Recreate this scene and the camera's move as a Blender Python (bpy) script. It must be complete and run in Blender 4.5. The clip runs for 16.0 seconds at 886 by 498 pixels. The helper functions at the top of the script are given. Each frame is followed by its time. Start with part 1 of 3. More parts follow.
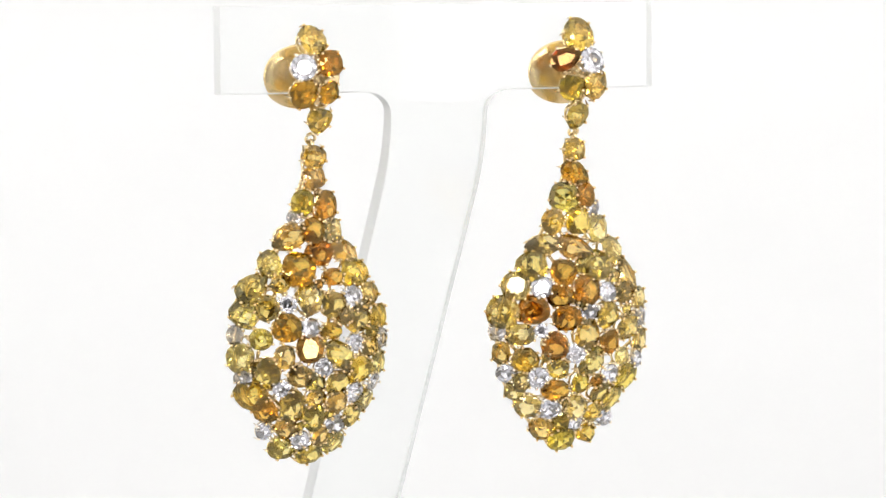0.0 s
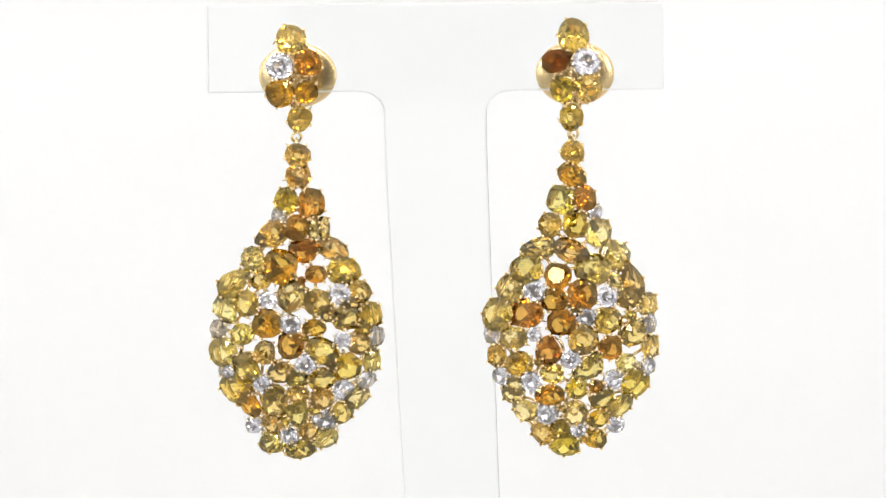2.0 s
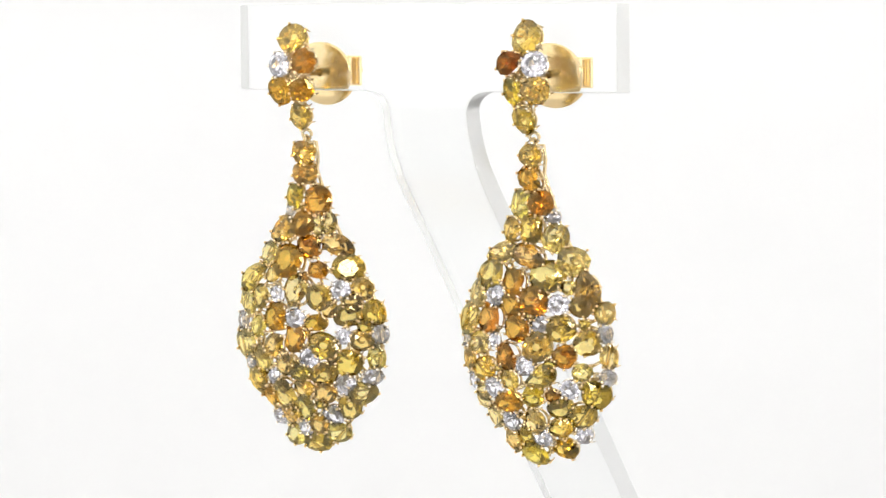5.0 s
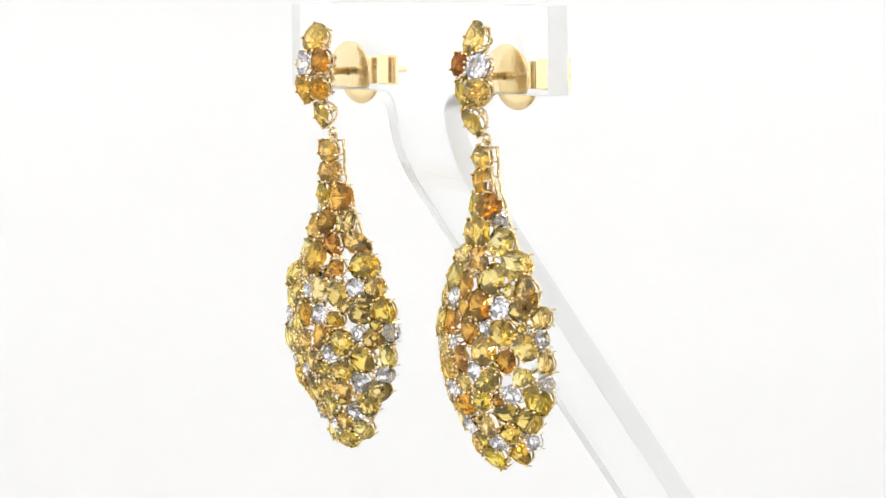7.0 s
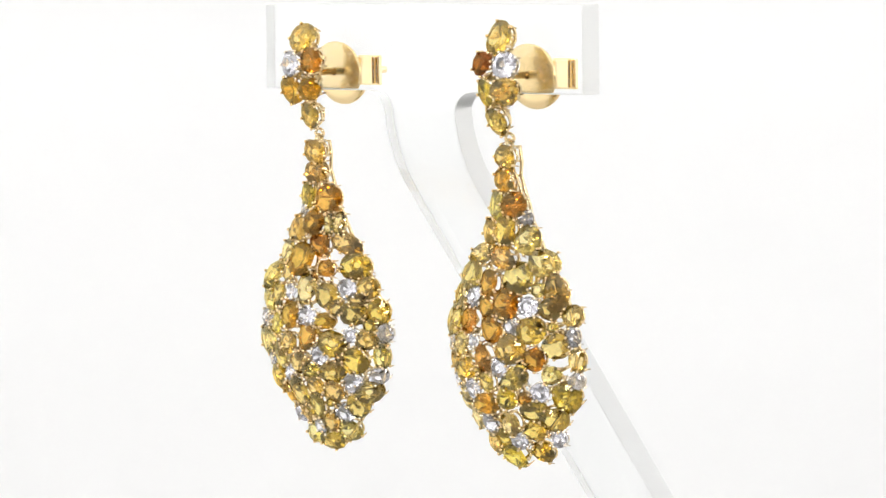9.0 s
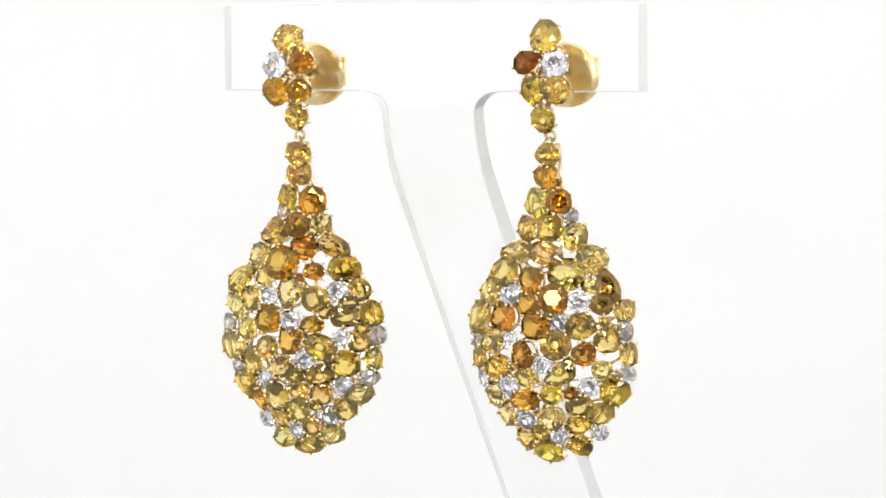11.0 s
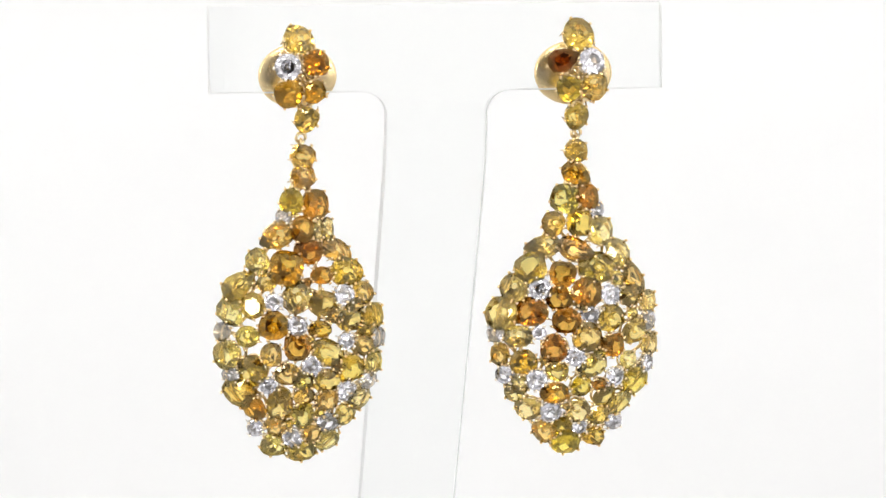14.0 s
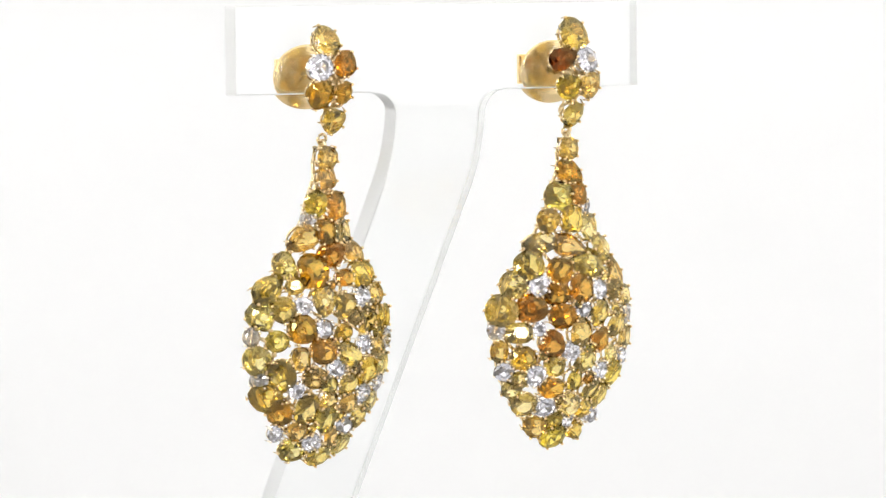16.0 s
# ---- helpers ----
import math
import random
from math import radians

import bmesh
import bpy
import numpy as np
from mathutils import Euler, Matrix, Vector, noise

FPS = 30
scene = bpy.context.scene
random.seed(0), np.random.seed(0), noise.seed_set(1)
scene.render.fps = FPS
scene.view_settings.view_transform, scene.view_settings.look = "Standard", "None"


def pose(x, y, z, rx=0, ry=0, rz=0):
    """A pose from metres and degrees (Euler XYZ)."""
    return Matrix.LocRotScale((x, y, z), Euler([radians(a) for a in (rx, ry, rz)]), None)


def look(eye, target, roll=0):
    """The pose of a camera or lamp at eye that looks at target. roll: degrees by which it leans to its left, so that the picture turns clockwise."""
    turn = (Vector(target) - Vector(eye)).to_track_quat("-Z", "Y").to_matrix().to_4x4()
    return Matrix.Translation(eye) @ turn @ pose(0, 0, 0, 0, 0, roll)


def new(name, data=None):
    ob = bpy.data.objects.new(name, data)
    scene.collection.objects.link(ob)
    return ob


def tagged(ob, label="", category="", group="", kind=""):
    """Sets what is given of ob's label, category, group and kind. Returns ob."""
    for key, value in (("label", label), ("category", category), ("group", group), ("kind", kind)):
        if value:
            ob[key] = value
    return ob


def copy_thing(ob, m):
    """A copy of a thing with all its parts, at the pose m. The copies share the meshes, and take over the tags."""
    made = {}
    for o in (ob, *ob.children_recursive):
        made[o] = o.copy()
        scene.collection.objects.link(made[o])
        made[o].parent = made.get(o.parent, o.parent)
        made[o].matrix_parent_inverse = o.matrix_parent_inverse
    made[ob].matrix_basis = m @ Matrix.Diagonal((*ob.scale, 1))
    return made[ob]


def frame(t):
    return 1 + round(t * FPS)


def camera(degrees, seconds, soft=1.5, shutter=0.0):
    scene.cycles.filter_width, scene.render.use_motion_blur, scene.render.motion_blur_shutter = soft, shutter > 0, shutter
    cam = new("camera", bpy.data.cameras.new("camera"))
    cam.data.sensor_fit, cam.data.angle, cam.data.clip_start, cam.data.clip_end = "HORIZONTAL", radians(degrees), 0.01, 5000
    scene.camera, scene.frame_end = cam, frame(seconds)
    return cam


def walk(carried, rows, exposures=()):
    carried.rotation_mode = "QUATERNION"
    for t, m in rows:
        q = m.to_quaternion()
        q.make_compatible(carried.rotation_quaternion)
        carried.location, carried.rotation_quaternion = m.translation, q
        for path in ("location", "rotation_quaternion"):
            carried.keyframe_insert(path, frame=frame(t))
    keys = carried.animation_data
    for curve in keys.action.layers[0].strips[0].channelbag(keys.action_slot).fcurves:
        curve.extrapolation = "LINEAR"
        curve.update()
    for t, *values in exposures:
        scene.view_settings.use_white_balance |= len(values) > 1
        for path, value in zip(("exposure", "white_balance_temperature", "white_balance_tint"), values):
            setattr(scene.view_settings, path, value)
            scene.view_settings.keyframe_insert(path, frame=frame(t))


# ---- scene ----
MM = 0.001
EYE_Z = 0.118          # height of the lens over the table of the light tent
TURN_AT = 7.55         # moment at which the turning stand swings back
SPEED = 10.61          # degrees a second


def turn(t):
    """Angle of the turning display at t seconds, in degrees."""
    if t < TURN_AT:
        return 16.85 - SPEED * t
    return 16.85 - SPEED * TURN_AT + SPEED * (t - TURN_AT)


# ---- camera: a long lens on a tripod, looking slightly down ----
cam = camera(11.547, 16.0, soft=1.45)
EYE = Vector((0.0, -0.597, EYE_Z))
AIM = EYE + Vector((math.sin(radians(0.29)), math.cos(radians(0.29)), -math.tan(radians(3.816))))
STILL = look(EYE, AIM, -0.552)
walk(cam, [(0.0, STILL), (16.0, STILL)])
scene.view_settings.exposure = 0.0

# ---- world: the dim room round the light tent ----
world = bpy.data.worlds.new("room")
scene.world = world
world.use_nodes = True
world.node_tree.nodes["Background"].inputs["Color"].default_value = (0.50, 0.48, 0.46, 1)
world.node_tree.nodes["Background"].inputs["Strength"].default_value = 0.12


# strength of the light that the cloths of the tent give off
BACK_GLOW, SIDE_GLOW, TOP_GLOW, LED_GLOW = 0.478, 0.50, 0.64, 20.0


# ---- materials ----
def material(name):
    m = bpy.data.materials.new(name)
    m.use_nodes = True
    n, l = m.node_tree.nodes, m.node_tree.links
    return m, n, l, n["Principled BSDF"]


def gem_material(name, colour, ior, spread, dark):
    """Cut stone: tinted glass whose tint varies from stone to stone and inside each stone."""
    m, n, l, p = material(name)
    n.remove(p)
    out = n["Material Output"]
    info = n.new("ShaderNodeObjectInfo")
    coord = n.new("ShaderNodeTexCoord")
    tex = n.new("ShaderNodeTexNoise")
    tex.inputs["Scale"].default_value = 2.2
    tex.inputs["Detail"].default_value = 3.0
    l.new(coord.outputs["Object"], tex.inputs["Vector"])
    hsv = n.new("ShaderNodeHueSaturation")
    hsv.inputs["Color"].default_value = (*colour, 1)
    hue = n.new("ShaderNodeMapRange")
    hue.inputs["To Min"].default_value, hue.inputs["To Max"].default_value = 0.5 - spread, 0.5 + spread
    l.new(info.outputs["Random"], hue.inputs["Value"])
    l.new(hue.outputs["Result"], hsv.inputs["Hue"])
    val = n.new("ShaderNodeMapRange")
    val.inputs["From Min"].default_value, val.inputs["From Max"].default_value = 0.35, 0.65
    val.inputs["To Min"].default_value, val.inputs["To Max"].default_value = 1 - dark, 1.0
    l.new(tex.outputs["Fac"], val.inputs["Value"])
    l.new(val.outputs["Result"], hsv.inputs["Value"])
    glass = n.new("ShaderNodeBsdfGlass")
    glass.inputs["IOR"].default_value = ior
    glass.inputs["Roughness"].default_value = 0.0
    l.new(hsv.outputs["Color"], glass.inputs["Color"])
    l.new(glass.outputs["BSDF"], out.inputs["Surface"])
    return m


def gold_material(name, colour, rough):
    m, n, l, p = material(name)
    p.inputs["Metallic"].default_value = 1.0
    coord = n.new("ShaderNodeTexCoord")
    tex = n.new("ShaderNodeTexNoise")
    tex.inputs["Scale"].default_value = 900.0
    tex.inputs["Detail"].default_value = 4.0
    l.new(coord.outputs["Object"], tex.inputs["Vector"])
    ramp = n.new("ShaderNodeMapRange")
    ramp.inputs["To Min"].default_value, ramp.inputs["To Max"].default_value = rough * 0.85, rough * 1.2
    l.new(tex.outputs["Fac"], ramp.inputs["Value"])
    l.new(ramp.outputs["Result"], p.inputs["Roughness"])
    mix = n.new("ShaderNodeMix")
    mix.data_type = "RGBA"
    mix.inputs["A"].default_value = (*colour, 1)
    mix.inputs["B"].default_value = (*[c * 0.94 for c in colour], 1)
    l.new(tex.outputs["Fac"], mix.inputs["Factor"])
    l.new(mix.outputs["Result"], p.inputs["Base Color"])
    bump = n.new("ShaderNodeBump")
    bump.inputs["Strength"].default_value = 0.03
    bump.inputs["Distance"].default_value = 0.0001
    l.new(tex.outputs["Fac"], bump.inputs["Height"])
    l.new(bump.outputs["Normal"], p.inputs["Normal"])
    return m


AMBER = gem_material("amber_stone", (0.978, 0.855, 0.50), 2.0, 0.012, 0.10)
BROWN = gem_material("cognac_stone", (0.935, 0.715, 0.31), 2.0, 0.010, 0.16)
DARK = gem_material("dark_cognac_stone", (0.74, 0.43, 0.18), 2.0, 0.006, 0.16)
ORANGE = gem_material("orange_stone", (0.96, 0.77, 0.33), 2.0, 0.008, 0.10)
YELLOW = gem_material("yellow_stone", (0.987, 0.878, 0.43), 1.95, 0.008, 0.08)
PALE = gem_material("pale_yellow_stone", (0.99, 0.92, 0.63), 1.88, 0.008, 0.06)
OLIVE = gem_material("olive_stone", (0.978, 0.888, 0.54), 1.92, 0.012, 0.08)
WHITE = gem_material("white_stone", (0.985, 0.98, 1.0), 2.3, 0.0, 0.02)
GOLD = gold_material("yellow_gold", (0.84, 0.70, 0.44), 0.18)
POLISHED = gold_material("polished_gold", (0.94, 0.755, 0.43), 0.10)
SATIN = gold_material("satin_gold", (0.85, 0.66, 0.36), 0.21)
CLAW_GOLD = gold_material("claw_gold", (0.74, 0.59, 0.35), 0.12)
PALE_GOLD = gold_material("white_gold", (0.86, 0.80, 0.70), 0.14)


def acrylic_material():
    m, n, l, p = material("clear_acrylic")
    p.inputs["Base Color"].default_value = (0.992, 1.0, 0.998, 1)
    p.inputs["IOR"].default_value = 1.46
    p.inputs["Transmission Weight"].default_value = 1.0
    coord = n.new("ShaderNodeTexCoord")
    tex = n.new("ShaderNodeTexNoise")
    tex.inputs["Scale"].default_value = 160.0
    tex.inputs["Detail"].default_value = 5.0
    l.new(coord.outputs["Object"], tex.inputs["Vector"])
    rough = n.new("ShaderNodeMapRange")
    rough.inputs["From Min"].default_value, rough.inputs["From Max"].default_value = 0.55, 0.75
    rough.inputs["To Min"].default_value, rough.inputs["To Max"].default_value = 0.0, 0.06
    l.new(tex.outputs["Fac"], rough.inputs["Value"])
    l.new(rough.outputs["Result"], p.inputs["Roughness"])
    return m


ACRYLIC = acrylic_material()


def ground_edge_material(name, clear):
    """The sawn rim of the sheet, ground or partly polished: it scatters light through and back."""
    m, n, l, p = material(name)
    n.remove(p)
    through_light, back_light = n.new("ShaderNodeBsdfTranslucent"), n.new("ShaderNodeBsdfDiffuse")
    tex = n.new("ShaderNodeTexNoise")
    tex.inputs["Scale"].default_value = 700.0
    ramp = n.new("ShaderNodeMapRange")
    ramp.inputs["To Min"].default_value, ramp.inputs["To Max"].default_value = 0.48, 0.62
    l.new(tex.outputs["Fac"], ramp.inputs["Value"])
    for shader in (through_light, back_light):
        shader.inputs["Color"].default_value = (0.97, 0.975, 0.97, 1)
    mix = n.new("ShaderNodeMixShader")
    l.new(ramp.outputs["Result"], mix.inputs[0])
    l.new(through_light.outputs[0], mix.inputs[1])
    l.new(back_light.outputs[0], mix.inputs[2])
    glass, polish = n.new("ShaderNodeBsdfGlass"), n.new("ShaderNodeMixShader")
    glass.inputs["IOR"].default_value, glass.inputs["Roughness"].default_value = 1.46, 0.28
    polish.inputs[0].default_value = clear
    l.new(mix.outputs[0], polish.inputs[1])
    l.new(glass.outputs[0], polish.inputs[2])
    l.new(polish.outputs[0], n["Material Output"].inputs["Surface"])
    return m


SAWN = ground_edge_material("ground_acrylic_edge", 0.05)
POLISHED_EDGE = ground_edge_material("polished_acrylic_edge", 0.55)


def cloth_material(name, strength, tint):
    """White diffusing cloth with lamps behind it: it gives off an even light."""
    m, n, l, p = material(name)
    p.inputs["Base Color"].default_value = (0.8, 0.8, 0.8, 1)
    p.inputs["Roughness"].default_value = 0.9
    coord = n.new("ShaderNodeTexCoord")
    tex = n.new("ShaderNodeTexNoise")
    tex.inputs["Scale"].default_value = 7.0
    tex.inputs["Detail"].default_value = 2.0
    l.new(coord.outputs["Object"], tex.inputs["Vector"])
    mr = n.new("ShaderNodeMapRange")
    mr.inputs["To Min"].default_value, mr.inputs["To Max"].default_value = strength * 0.96, strength * 1.04
    l.new(tex.outputs["Fac"], mr.inputs["Value"])
    p.inputs["Emission Color"].default_value = (*tint, 1)
    l.new(mr.outputs["Result"], p.inputs["Emission Strength"])
    return m


BACK_CLOTH = cloth_material("backlit_cloth", BACK_GLOW, (1.0, 1.0, 0.995))
SIDE_CLOTH = cloth_material("diffuser_cloth", SIDE_GLOW, (1.0, 0.995, 0.985))
TOP_CLOTH = cloth_material("overhead_diffuser", TOP_GLOW, (1.0, 0.995, 0.985))
LED = cloth_material("led_diffuser", LED_GLOW, (1.0, 0.97, 0.93))
FRONT, _n, _l, _p = material("grey_front_cloth")
_p.inputs["Base Color"].default_value = (0.64, 0.625, 0.60, 1)
_p.inputs["Roughness"].default_value = 0.9


# ---- mesh helpers ----
def part(name, bm, mat, parent=None, label="", smooth=False):
    me = bpy.data.meshes.new(name)
    bm.to_mesh(me)
    bm.free()
    me.materials.append(mat)
    for poly in me.polygons:
        poly.use_smooth = smooth
    ob = new(name, me)
    if parent:
        ob.parent = parent
    if label:
        tagged(ob, label)
    return ob


def box(bm, lo, hi):
    v = [bm.verts.new((x, y, z)) for x in (lo[0], hi[0]) for y in (lo[1], hi[1]) for z in (lo[2], hi[2])]
    for f in ((0, 1, 3, 2), (4, 6, 7, 5), (0, 4, 5, 1), (2, 3, 7, 6), (0, 2, 6, 4), (1, 5, 7, 3)):
        bm.faces.new([v[i] for i in f])


def tube(bm, pts, r, sides=8, closed=False):
    """A round wire along points."""
    pts = [Vector(p) for p in pts]
    n, rings = len(pts), []
    for i, p in enumerate(pts):
        a = pts[i - 1] if closed or i else p
        b = pts[(i + 1) % n] if closed or i < n - 1 else p
        d = (b - a).normalized()
        ref = Vector((0, 0, 1)) if abs(d.z) < 0.8 else Vector((1, 0, 0))
        s = d.cross(ref).normalized()
        w = s.cross(d)
        rad = r[i] if isinstance(r, (list, tuple)) else r
        rings.append([bm.verts.new(p + (s * math.cos(k) + w * math.sin(k)) * rad) for k in [2 * math.pi * j / sides for j in range(sides)]])
    for i in range(n if closed else n - 1):
        a, b = rings[i], rings[(i + 1) % n]
        for j in range(sides):
            bm.faces.new((a[j], a[(j + 1) % sides], b[(j + 1) % sides], b[j]))
    if not closed:
        bm.faces.new(rings[0][::-1])
        bm.faces.new(rings[-1])


def lathe(bm, profile, sides=48, at=(0, 0, 0)):
    """A turned body about the y axis; profile rows are (radius, y)."""
    rings = []
    for r, y in profile:
        if r < 1e-7:
            rings.append([bm.verts.new((at[0], at[1] + y, at[2]))])
        else:
            rings.append([bm.verts.new((at[0] + r * math.cos(a), at[1] + y, at[2] + r * math.sin(a))) for a in [2 * math.pi * k / sides for k in range(sides)]])
    for a, b in zip(rings, rings[1:]):
        for k in range(sides):
            q = [a[k % len(a)], a[(k + 1) % len(a)], b[(k + 1) % len(b)], b[k % len(b)]]
            q = list(dict.fromkeys(q))
            if len(q) > 2:
                bm.faces.new(q)
    bmesh.ops.recalc_face_normals(bm, faces=bm.faces)


# ---- the light tent: table, back cloth, side and top diffusers, grey front ----
def tent():
    # table and back cloth in one seamless sweep
    line = [(-0.75, 0.0), (0.14, 0.0)] + [(0.14 + 0.46 * math.sin(a), 0.46 - 0.46 * math.cos(a)) for a in [math.pi / 2 * k / 64 for k in range(1, 65)]] + [(0.60, 0.75)]
    bm = bmesh.new()
    rows = [[bm.verts.new((x, y, z)) for x in (-0.55, 0.55)] for y, z in line]
    for p, q in zip(rows, rows[1:]):
        bm.faces.new((p[0], p[1], q[1], q[0]))
    bmesh.ops.solidify(bm, geom=bm.faces[:], thickness=0.004)
    tagged(part("backdrop", bm, BACK_CLOTH, smooth=True), "seamless plain white glowing sweep under and behind the display", "backdrop", kind="structure")
    for name, x in (("wall_west", -0.57), ("wall_east", 0.55)):
        bm = bmesh.new()
        box(bm, (x, -0.75, -0.02), (x + 0.02, 0.62, 0.75))
        tagged(part(name, bm, SIDE_CLOTH), "white diffuser cloth side of a light tent", "tent wall", kind="structure")
    bm = bmesh.new()
    box(bm, (-0.57, -0.75, 0.75), (0.57, 0.62, 0.77))
    tagged(part("ceiling", bm, TOP_CLOTH), "white diffuser cloth top of a light tent", "tent ceiling", kind="structure")
    bm = bmesh.new()
    for lo, hi in (((-0.57, -0.77, -0.02), (-0.12, -0.75, 0.77)), ((0.12, -0.77, -0.02), (0.57, -0.75, 0.77)),
                   ((-0.12, -0.77, 0.30), (0.12, -0.75, 0.77))):
        box(bm, lo, hi)
    tagged(part("wall_south", bm, FRONT), "grey front of the tent with a slot for the lens", "tent wall", kind="structure")
    # unseen LED panels fixed to the front cloth, over the lens and either side
    root = new("led_panel")
    root.location = (0, -0.75, 0.40)
    bm = bmesh.new()
    box(bm, (-0.11, 0.0, -0.037), (0.11, 0.012, 0.037))
    part("housing", bm, FRONT, root)
    bm = bmesh.new()
    box(bm, (-0.10, 0.012, -0.030), (0.10, 0.016, 0.030))
    part("diffuser", bm, LED, root)
    tagged(root, "flat white LED lamp panel fixed to the tent front, unseen, for sparkle", "lamp", "lamps round the lens")
    # the pair beside the lens is added only for more sparkle in the stones
    for x in (-0.33, 0.33):
        copy_thing(root, pose(x, -0.75, 0.24, 0, 90, 0))


tent()

# ---- the acrylic display ----
BAR = (-29.1, 32.9)    # ends of the cross bar, in mm
BAR_Z = (-6.3, -18.2)  # its top and bottom under the height of the lens
STEM = (-5.1, 8.8)
FACE, THICK = -2.0, 3.3
LEAN = radians(37.2)


def display_stand():
    """A T of clear acrylic sheet: an upright cross bar and a stem that bends away to the rear."""
    root = new("display_stand")
    bm = bmesh.new()
    zt, zb = BAR_Z
    rad = 3.2
    rows = [(0.0, BAR[0], STEM[0] - rad, STEM[1] + rad, BAR[1]), (zt - zb, BAR[0], STEM[0] - rad, STEM[1] + rad, BAR[1])]
    for k in range(1, 8):                       # rounded inner corners
        a = math.pi / 2 * k / 7
        g = rad * (1 - math.sin(a))
        rows.append((zt - zb + rad * (1 - math.cos(a)), None, STEM[0] - g, STEM[1] + g, None))
    s0, bend = zt - zb + 0.5, 14.0
    length = 118.0
    s = rows[-1][0]
    while s < length:
        s += 1.5
        rows.append((min(s, length), None, STEM[0], STEM[1], None))

    def at(x, s, back):
        """Bend the flat sheet: upright above s0, leaning to the rear beyond it."""
        if s <= s0:
            y, z, a = 0.0, -s, 0.0
        else:
            a = min((s - s0) / bend, 1.0) * LEAN
            r = bend / LEAN
            y, z = r * (1 - math.cos(a)), -s0 - r * math.sin(a)
            more = s - s0 - bend
            if more > 0:
                y, z = y + more * math.sin(LEAN), z - more * math.cos(LEAN)
        y, z = y + back * math.cos(a), z + back * math.sin(a)
        return Vector((x, FACE + y, zt + z)) * MM + Vector((0, 0, EYE_Z))

    grid = []
    for s, *xs in rows:
        grid.append([[bm.verts.new(at(x, s, b)) if x is not None else None for x in xs] for b in (0.0, THICK)])
    for i in range(len(rows) - 1):
        for c in range(3):
            for b, flip in ((0, False), (1, True)):
                q = [grid[i][b][c], grid[i][b][c + 1], grid[i + 1][b][c + 1], grid[i + 1][b][c]]
                if all(q):
                    bm.faces.new(q[::-1] if not flip else q)
    flat = len(bm.faces)
    rim = [e for e in bm.edges if len(e.link_faces) == 1]
    pair = {}
    for row in grid:
        for f, b in zip(row[0], row[1]):
            if f:
                pair[f] = b
    for e in rim:
        a, b = e.verts
        if a in pair and b in pair:
            bm.faces.new((a, b, pair[b], pair[a]))
    bmesh.ops.recalc_face_normals(bm, faces=bm.faces)
    sheet = part("sheet", bm, ACRYLIC, root, smooth=True)
    sheet.data.materials.append(SAWN)
    sheet.data.materials.append(POLISHED_EDGE)
    for k, poly in enumerate(sheet.data.polygons):
        end = abs(poly.normal.x) > 0.9 and abs(poly.center.x - (BAR[0] + BAR[1]) / 2 * MM) > 0.025
        poly.material_index = 0 if k < flat else 1 if end else 2
    sheet.data.set_sharp_from_angle(angle=radians(40))
    bev = sheet.modifiers.new("worn_edge", "BEVEL")
    bev.width, bev.segments, bev.limit_method, bev.angle_limit = 0.15 * MM, 2, "ANGLE", radians(50)
    bev.material = 1
    foot = at(0, length, 0)
    bm = bmesh.new()
    box(bm, (-0.030, foot.y - 0.075, 0.0), (0.030, foot.y + 0.008, 0.003))
    base = part("base", bm, ACRYLIC, root)
    base.modifiers.new("worn_edge", "BEVEL").width = 0.0004
    return tagged(root, "clear acrylic T-shaped jewellery display stand with a bent stem", "display stand")


# ---- cut stones ----
# facets round, width of the table, height of the crown, depth of the pavilion, width of its flat foot and how far that lies off centre
CUTS = ((7, 0.60, 0.25, 0.64, 0.22, 0.14), (8, 0.56, 0.30, 0.76, 0.03, 0.04), (6, 0.55, 0.30, 0.68, 0.10, 0.16), (5, 0.44, 0.38, 0.66, 0.18, 0.16),
        (9, 0.58, 0.30, 0.72, 0.06, 0.06), (6, 0.64, 0.24, 0.70, 0.08, 0.20), (5, 0.58, 0.28, 0.74, 0.10, 0.14), (7, 0.48, 0.34, 0.68, 0.14, 0.20),
        (8, 0.60, 0.26, 0.72, 0.05, 0.16), (6, 0.50, 0.33, 0.62, 0.26, 0.10), (8, 0.53, 0.33, 0.86, 0.02, 0.01), (8, 0.56, 0.31, 0.83, 0.03, 0.01))
BRILLIANT = 10                           # the cuts before are free, from here on regular brilliants


def outline(kind, a, variant=0):
    """A point of the girdle; hand-cut stones are never quite regular."""
    c, s = math.cos(a), math.sin(a)
    if kind == "PEAR":
        return 1.10 * c, 1.06 * s * (1.0 - 0.52 * ((c + 1) / 2) ** 1.5)
    if kind == "CUSHION":
        p = (abs(c) ** 3.2 + abs(s) ** 3.2) ** (-1 / 3.2)
        return c * p * 0.97, s * p * 0.97
    if variant >= BRILLIANT:
        return c, s
    e = 2.0 + 0.55 * (variant * 0.37 % 1)
    p = (abs(c) ** e + abs(s) ** e) ** (-1 / e)
    p *= 1 + (0.02 + 0.045 * (variant * 0.61 % 1)) * math.cos(3 * a + variant * 1.3)
    return c * p, s * p


